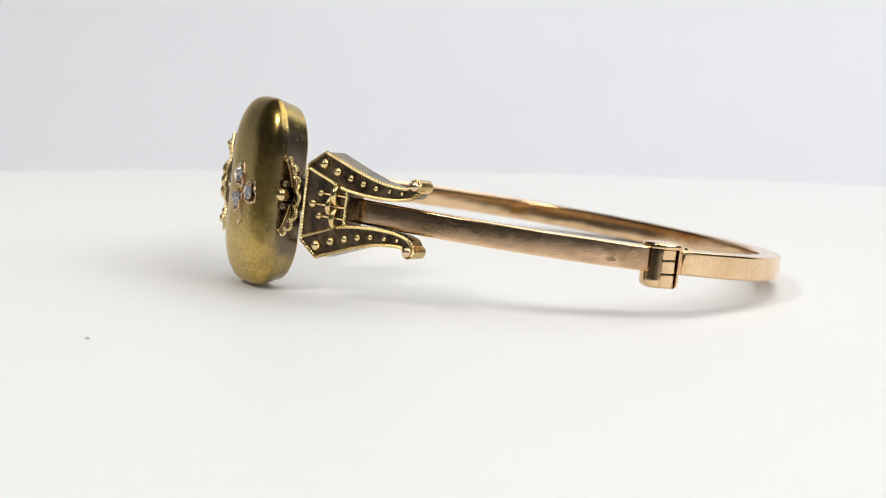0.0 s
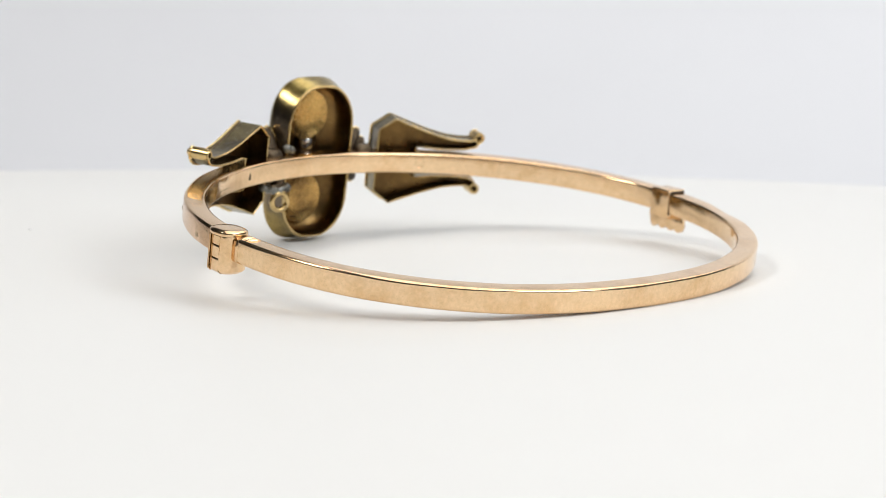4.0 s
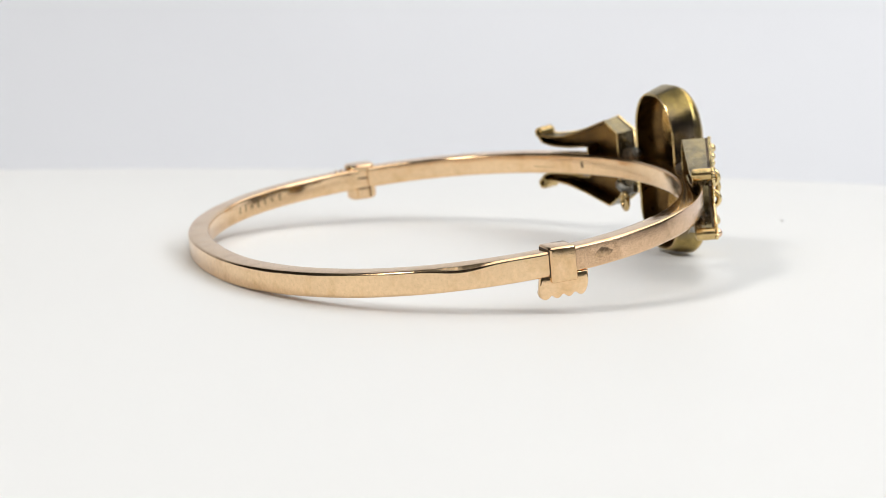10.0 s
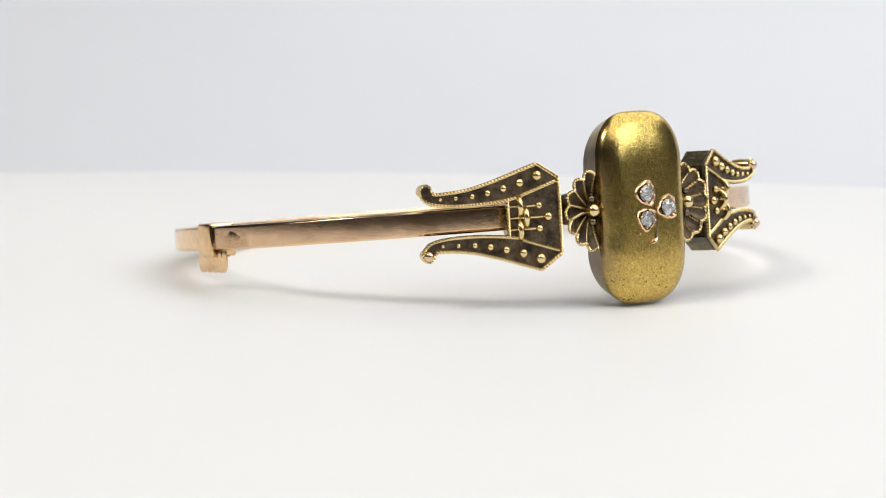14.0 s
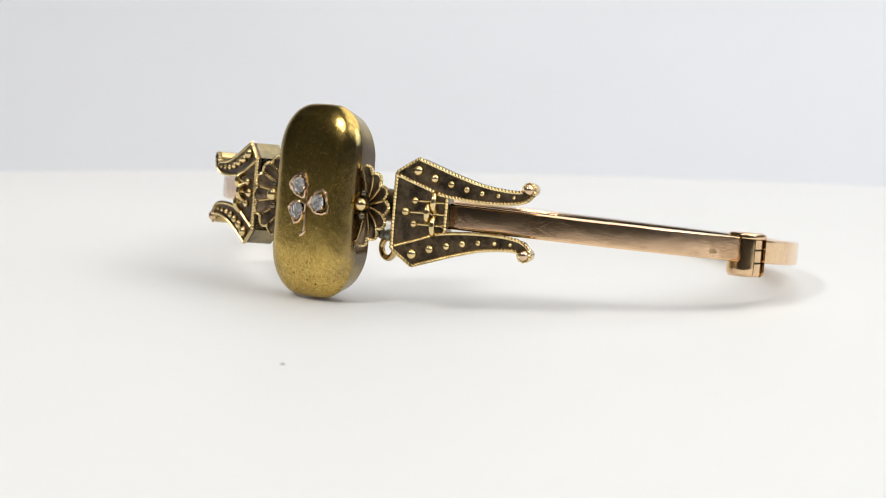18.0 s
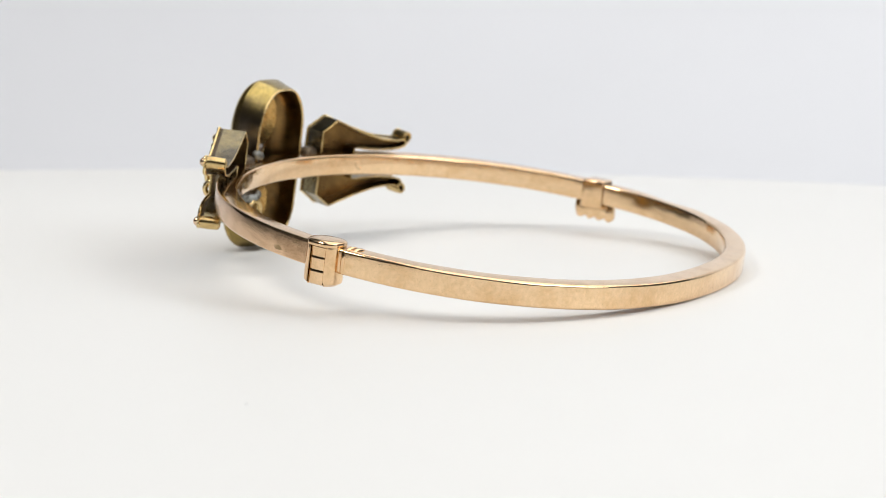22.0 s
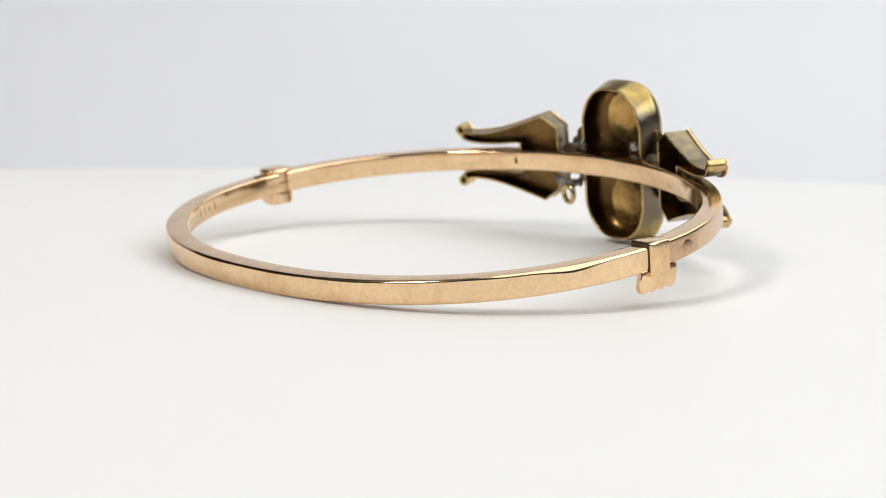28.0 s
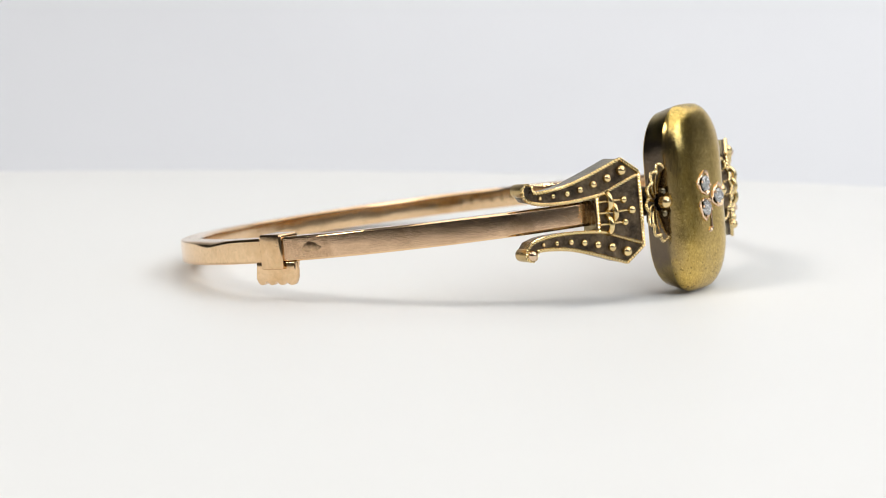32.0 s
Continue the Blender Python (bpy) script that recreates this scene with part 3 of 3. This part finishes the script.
def trefoil():
    """Three stones in heart-shaped cut settings on a stem."""
    for sx, sz, turn, size in ((-0.75, 1.35, 121, 1.44), (-0.8, -1.05, 211, 1.34), (1.85, -0.12, 12, 1.48)):
        a0 = radians(turn)
        y = dome_y(sx, sz)

        def heart(k, f):
            a = k * 360 / 36
            a = a - 360 if a > 180 else a
            r = size * f * (0.74 + 0.24 * math.exp(-((abs(a) - 52) / 30) ** 2) + 0.26 * math.exp(-((abs(a) - 180) / 20) ** 2)
                            + 0.03 * math.sin(k * 2.3 + turn))
            return sx + r * math.cos(radians(a) + a0), sz + r * math.sin(radians(a) + a0)

        bm = bmesh.new()
        loops = []
        for f, d in ((1.0, 0.06), (0.97, -0.10), (0.86, -0.16), (0.74, -0.02), (0.62, 0.10)):
            ring = []
            for k in range(36):
                x, z = heart(k, f)
                ring.append(Vector((x, dome_y(x, z) + d - 0.05 * math.sin(k * 0.9 + turn) * (0.7 < f < 0.99), z)))
            loops.append(ring)
        add_loops(bm, loops, False, True)
        leaf = part("leaf_setting", bm, PINK, CASE, "cut rose-gold heart leaf setting", 25)
        bm = bmesh.new()
        add_loops(bm, [[Vector((sx + r * math.cos(k * math.tau / 16), y + d + e * (k % 2), sz + r * math.sin(k * math.tau / 16))) for k in range(16)]
                       for r, d, e in ((0.80, -0.1, 0.0), (0.55, -0.02, -0.12), (0.25, -0.10, 0.12), (0.03, -0.02, 0.0))], False, True)
        part("foil", bm, FOIL, leaf, "silvery crinkled foil under the stone", 5)
        bm = bmesh.new()
        rings = []
        for r, d, ph in ((0.2, -0.07, 0), (0.78, -0.16, 0.5), (0.82, -0.20, 0.5), (0.60, -0.36, 0), (0.30, -0.45, 0.5)):
            rings.append([Vector((sx + r * math.cos((k + ph) * math.tau / 8 + a0), y + d, sz + r * math.sin((k + ph) * math.tau / 8 + a0))) for k in range(8)])
        rings = [[p + Vector((0.05 * math.sin(5.1 * i + 2.3 * k + turn), 0.09 * math.sin(3.7 * i + 4.1 * k + turn) * (i > 1), 0.05 * math.cos(2.9 * i + 3.3 * k))) for k, p in enumerate(ring)] for i, ring in enumerate(rings)]
        vs = [[bm.verts.new(p) for p in ring] for ring in rings]
        for i, (lo, hi) in enumerate(zip(vs, vs[1:])):
            same = abs((0, 0.5, 0.5, 0, 0.5)[i] - (0, 0.5, 0.5, 0, 0.5)[i + 1]) < 0.1
            for k in range(8):
                k1, shift = (k + 1) % 8, 0 if (0, 0.5, 0.5, 0, 0.5)[i] > (0, 0.5, 0.5, 0, 0.5)[i + 1] else 1
                if same:
                    bm.faces.new((lo[k], lo[k1], hi[k1], hi[k]))
                elif shift:
                    bm.faces.new((lo[k], lo[k1], hi[k]))
                    bm.faces.new((lo[k1], hi[k1], hi[k]))
                else:
                    bm.faces.new((lo[k], hi[k1], hi[k]))
                    bm.faces.new((lo[k], lo[k1], hi[k1]))
        bm.faces.new(vs[0])
        bm.faces.new(vs[-1])
        part("stone", bm, DIAMOND, leaf, "small rose-cut clear diamond", 2)
        for k in range(4):
            bm = bmesh.new()
            a = a0 + (k + 0.5) * math.pi / 2
            add_ball(bm, (sx + 0.84 * math.cos(a), y - 0.26, sz + 0.84 * math.sin(a)), 0.14, 8, 6)
            part("grain_prong", bm, PINK, leaf, "tiny metal grain holding the stone")
    bm = bmesh.new()
    path = spline([(0.38, dome_y(0.3, 1.0) + 0.03, 1.3), (0.32, dome_y(0.3, -0.5), -0.5), (0.30, dome_y(0.3, -2), -2.2), (0.22, dome_y(0, -3), -2.95)], 0.2)
    add_tube(bm, path, [0.09 + 0.05 * i / len(path) for i in range(len(path))], 7)
    part("stem", bm, PINK, CASE, "engraved rose-gold stem")
    bm = bmesh.new()
    path = spline([(0.5, dome_y(0.5, -2.9) + 0.03, -2.85), (0.1, dome_y(0.1, -3.2) - 0.02, -3.2), (-0.4, dome_y(-0.4, -3.45) + 0.04, -3.45)], 0.15)
    add_tube(bm, path, [0.06 + 0.16 * math.sin(math.pi * i / (len(path) - 1)) for i in range(len(path))], 7)
    part("stem_foot", bm, PINK, CASE, "bright-cut foot of the stem")


trefoil()

# ---- side shields ----
SLOPE = math.atan(0.487)


def shield_frame(sx):
    """Maps along, across and outward sizes of a shield into the bangle; sx is 1 on the hinge side, -1 on the catch side."""
    def place(s, h, o=0.0):
        x = 9.0 + s * math.cos(SLOPE) + o * math.sin(SLOPE)
        y = -21.0 + s * math.sin(SLOPE) - o * math.cos(SLOPE)
        return Vector((sx * x, y, h - 0.05))
    return place


ARM_OUT = [(2.2, 4.9), (4.4, 4.15), (6.2, 3.55), (8.4, 2.95), (10.1, 2.7), (11.6, 2.62)]
ARM_IN = [(0.45, 3.2), (2.9, 2.35), (4.7, 1.75), (7.5, 1.45), (9.8, 1.42), (11.4, 1.55), (12.5, 1.85), (13.15, 2.4)]
SCROLL = (12.75, 2.95)


def flat(points, step):
    return [(p.x, p.y) for p in spline([(s, h, 0) for s, h in points], step)]


def shield_outline(grow):
    """The closed outline of the shield plate, drawn in by grow."""
    up = [(0.2, 3.5)] + flat(ARM_OUT, 0.5)
    for d in (195, 150, 100, 55, 10, -30):
        up.append((SCROLL[0] + 0.5 * math.cos(radians(d)), SCROLL[1] + 0.5 * math.sin(radians(d))))
    up += flat(ARM_IN[2:-1][::-1], 0.5)[:-2] + [(5.15, 1.65)]
    loop = up + [(s, -h - 0.1) for s, h in reversed(up)]
    n = len(loop)
    out = []
    for i, (s, h) in enumerate(loop):
        a, b = Vector(loop[i - 1]), Vector(loop[(i + 1) % n])
        t = (b - a).normalized()
        out.append((s + t.y * grow, h - t.x * grow))
    return out


def shield(sx):
    place = shield_frame(sx)
    side = "hinge" if sx > 0 else "catch"
    bm = bmesh.new()
    ring = shield_outline(0.0)
    inner = shield_outline(0.2)
    depth = lambda s: -2.8 + 0.07 * s
    add_loops(bm, [[place(s, h, 0) for s, h in ring], [place(s, h, -0.3) for s, h in ring]], True, True)
    body = part("shield", bm, DARK, bangle, "hollow oxidised gold shield with two curling arms", 35)
    bm = bmesh.new()
    add_loops(bm, [[place(s, h, -0.3) for s, h in ring], [place(s, h, depth(s)) for s, h in ring]])
    part("shield_wall", bm, AGED, body, "aged yellow-gold side wall", 35)
    bm = bmesh.new()
    add_loops(bm, [[place(s, h, depth(s)) for s, h in ring], [place(s, h, depth(s) - 0.06) for s, h in shield_outline(0.06)], [place(s, h, depth(s) - 0.06) for s, h in shield_outline(0.15)], [place(s, h, depth(s)) for s, h in inner]])
    part("shield_rim", bm, RIM, body, "rubbed bright rim of the shield's wall", 35)
    bm = bmesh.new()
    add_loops(bm, [[place(s, h, depth(s)) for s, h in inner], [place(s, h, -0.3) for s, h in inner]])
    part("inner_wall", bm, INSIDE, body, "tarnished inner side of the wall", 35)
    bm = bmesh.new()
    add_loops(bm, [[place(s, h, -0.45) for s, h in shield_outline(0.21)], [place(s, h, -0.32) for s, h in shield_outline(0.21)]], True)
    part("shield_lining", bm, INSIDE, body, "tarnished gold inside of the shield", 35)
    # twisted wire borders
    for flip in (1, -1):
        def at(s, h, o=0.12):
            return place(s, h if flip > 0 else -h - 0.1, o)
        c, r = SCROLL, 0.52
        tip = [(c[0] + r * math.cos(a), c[1] + r * math.sin(a)) for a in (radians(d) for d in (-35, 10, 55, 100, 150, 200))]
        lines = [ARM_IN + tip, [(0.2, 3.5), (1.2, 4.2), (2.2, 4.9)], ARM_OUT + [(12.15, 2.72)]]
        for line in lines:
            bm = bmesh.new()
            add_rope(bm, [at(p.x, p.y) for p in spline([(s, h, 0) for s, h in line], 0.05)], 0.215, 0.66)
            part("twisted_wire", bm, BRIGHT, body, "twisted gold border wire")
        for k, (s, h, rad) in enumerate(((2.25, 3.8, 0.5), (3.87, 3.22, 0.43), (5.45, 2.8, 0.37), (6.95, 2.45, 0.34), (8.4, 2.22, 0.29), (9.95, 2.15, 0.24), (11.4, 2.12, 0.2))):
            bm = bmesh.new()
            add_ball(bm, at(s, h, rad * 0.55), rad)
            part("bead", bm, BRIGHT, body)
        if sx > 0 or flip < 0:
            bm = bmesh.new()
            add_ball(bm, at(*SCROLL, 0.2), 0.5)
            part("scroll_bead", bm, PINK, body, "large rubbed gold bead in the scroll")
        else:
            # the bead of this scroll is lost: a dark hollow with a torn rim
            bm = bmesh.new()
            loops = []
            for rad, o in ((0.46, 0.02), (0.44, 0.3), (0.34, 0.3), (0.3, 0.06), (0.02, 0.04)):
                loops.append([at(SCROLL[0] + rad * math.cos(k * math.tau / 18), SCROLL[1] + rad * math.sin(k * math.tau / 18), o + 0.07 * math.sin(2.1 * k) * (o > 0.2)) for k in range(18)])
            add_loops(bm, loops, False, True)
            part("scroll_socket", bm, PIT, body, "dark empty socket where a bead is missing")
        bm = bmesh.new()
        loops = []
        for rad, o in ((0.3, -0.3), (0.64, -0.05), (0.67, -0.9), (0.62, -1.85), (0.43, -1.85), (0.42, -0.6)):
            loops.append([at(SCROLL[0] + rad * math.cos(k * math.tau / 20), SCROLL[1] + rad * math.sin(k * math.tau / 20), o) for k in range(20)])
        add_loops(bm, loops, True, True)
        part("scroll_tube", bm, RIM, body, "open aged gold tube at the arm's tip")
    for line in ([(0.2, 3.5), (0.15, 1.0), (0.15, -1.1), (0.2, -3.6)], [(5.1, 1.62), (5.1, 0.5), (5.1, -0.6), (5.1, -1.72)]):
        bm = bmesh.new()
        add_rope(bm, [place(p.x, p.y, 0.12) for p in spline([(s, h, 0) for s, h in line], 0.05)], 0.215, 0.66)
        part("twisted_wire", bm, BRIGHT, body, "twisted gold border wire")
    # beads on stalks, caught by three raised loops
    for s, h, rad in ((2.17, 1.02, 0.36), (1.35, -0.05, 0.43), (2.19, -1.12, 0.36)):
        bm = bmesh.new()
        add_ball(bm, place(s, h, rad * 0.6), rad)
        part("bead", bm, BRIGHT, body)
        bm = bmesh.new()
        add_rope(bm, [place(p.x, p.y, 0.12) for p in spline([(s + rad, h, 0), ((s + 5.1) / 2, h, 0), (4.95, h, 0)], 0.05)], 0.13, 0.5)
        part("stalk", bm, BRIGHT, body, "twisted wire stalk")
    for s, h0, h1 in ((4.0, 1.85, 0.2), (3.45, 0.78, -0.84), (4.05, -0.35, -2.0)):
        bm = bmesh.new()
        hm, hr = (h0 + h1) / 2, (h0 - h1) / 2
        path = [place(s, hm + hr * math.cos(a), -0.1 + 0.85 * math.sin(a)) for a in (k * math.pi / 14 for k in range(15))]
        add_tube(bm, path, 0.29, 12)
        part("wire_loop", bm, BRIGHT, body, "raised gold wire loop")
    return body


for sx in (1, -1):
    shield(sx)


def fan(sx):
    """A fluted shell fan between the case and a shield."""
    base = Vector((5.0, -20.4, 0.05))
    bm = bmesh.new()
    petals, reach = 7, 3.75
    grid = []
    steps = petals * 6
    for i in range(steps + 1):
        a = radians(-86 + 172 * i / steps)
        f = (i % 6) / 6
        lobe = abs(math.sin(math.pi * f))
        row = []
        for j in range(7):
            q = 0.12 + 0.88 * j / 6
            r = reach * q * (1 - 0.13 * (1 - lobe ** 0.8) * q)
            y = -1.0 * q ** 2 - 0.16 * (1 - lobe) * q
            row.append(bm.verts.new((sx * (base.x + r * math.cos(a)), base.y + y, base.z + r * math.sin(a))))
        grid.append(row)
    for a, b in zip(grid, grid[1:]):
        for j in range(6):
            bm.faces.new((a[j], a[j + 1], b[j + 1], b[j]))
    back = bmesh.ops.extrude_face_region(bm, geom=list(bm.faces))["geom"]
    bmesh.ops.translate(bm, vec=(0, 0.3, 0), verts=[g for g in back if isinstance(g, bmesh.types.BMVert)])
    body = part("shell_fan", bm, DARK, bangle, "fluted oxidised gold shell fan", 60)
    for i in range(petals + 1):
        a = radians(-86 + 172 * i / petals)
        bm = bmesh.new()
        add_rope(bm, [Vector((sx * (base.x + r * math.cos(a)), base.y - 1.0 * (r / reach) ** 2 - 0.16 * r / reach - 0.05, base.z + r * math.sin(a)))
                      for r in (0.9 + 0.05 * k for k in range(50))], 0.18, 0.6)
        part("rib_wire", bm, RIM, body, "twisted gold rib wire")
    for i in range(petals):
        bm = bmesh.new()
        path = []
        for k in range(31):
            f = k / 30
            a = radians(-86 + 172 * (i + f) / petals)
            lobe = math.sin(math.pi * f)
            r = reach * (0.89 + 0.14 * lobe ** 0.8)
            path.append(Vector((sx * (base.x + r * math.cos(a)), base.y - 1.05 - 0.12 * (1 - lobe), base.z + r * math.sin(a))))
        add_rope(bm, path, 0.19, 0.6)
        part("scallop_wire", bm, BRIGHT, body, "twisted gold wire round one lobe")
    for z, y, rad in ((0.12, -21.8, 0.66), (1.2, -21.6, 0.36), (-0.95, -21.6, 0.40)):
        bm = bmesh.new()
        add_ball(bm, (sx * 5.85, y, z), rad, 18, 12)
        part("bead", bm, BRIGHT if rad > 0.5 else AGED, body)


for sx in (1, -1):
    fan(sx)


def strut(sx):
    """Dark joint that ties the fan and the case to the band."""
    bm = bmesh.new()
    add_block(bm, Vector((sx * 6.6, -19.3, 0.3)), (2.4, 1.6, 3.0), 0.7)
    part("joint_block", bm, DARK, bangle, "dark soldered joint behind the fan")


for sx in (1, -1):
    strut(sx)


def safety_ring():
    bm = bmesh.new()
    add_tube(bm, [Vector((6.1 + 0.95 * math.cos(k * math.tau / 28), -17.9 - 0.15 * math.cos(k * math.tau / 28), -3.85 + 0.95 * math.sin(k * math.tau / 28))) for k in range(28)], 0.31, 10, True)
    ob = part("safety_ring", bm, RIM, bangle, "small dull gold ring for a safety chain")
    bm = bmesh.new()
    path = spline([(4.6, -18.6, -2.4), (6.0, -18.1, -2.6), (7.6, -18.2, -2.4), (8.6, -18.6, -2.2)], 0.2)
    add_tube(bm, path, [0.45 + 0.12 * math.sin(1.7 * i) for i in range(len(path))], 9)
    part("solder_bar", bm, SOLDER, ob, "lumpy grey solder repair")
    bm = bmesh.new()
    add_ball(bm, (4.2, -19.0, 1.6), 0.5, 10, 8)
    add_ball(bm, (4.7, -19.1, 1.75), 0.5, 10, 8)
    part("solder_lump", bm, SOLDER, ob, "lumpy grey solder repair")


safety_ring()


# ---- specks on the turning sheet ----
def speck(name, x, y, size, label):
    bm = bmesh.new()
    path = spline([(-size, 0, 0.05), (-size * 0.3, size * 0.35, 0.12), (size * 0.4, size * 0.1, 0.1), (size, -size * 0.3, 0.05)], 0.08)
    add_tube(bm, path, [min(1.0, size / 0.15) * (0.05 + 0.07 * math.sin(math.pi * (i + 0.5) / len(path))) for i in range(len(path))], 6)
    ob = part(name, bm, LINT, None, label, 60, "lint")
    tagged(ob, group="lint specks on the sheet")
    return ob, Matrix.Translation((x * MM, y * MM, 0.0))


SPECKS = [speck("lint_speck", -32.0, -43.8, 0.21, "tiny grey speck of lint on the white sheet"),
          speck("lint_speck", -18.5, 25.9, 0.03, "tiny dark dust grain on the white sheet"),
          speck("lint_speck", 46.4, -51.8, 0.075, "small grey dust speck on the white sheet")]

REST = Matrix(((0.4994, 0.8609, 0.0971, 0), (-0.8663, 0.4947, 0.0693, 0), (0.0116, -0.1187, 0.9929, 0), (0, 0, 0, 1)))
REST = REST.to_3x3().to_quaternion().to_matrix().to_4x4()
REST.translation = Vector((-1.992, -3.337, 35.14 - 28.357)) * MM


def motions():
    for ob, rest in [(bangle, REST)] + SPECKS:
        walk(ob, [(float(t), Matrix.Rotation(radians(a), 4, "Z") @ rest) for t, a in enumerate(THETA)])


motions()
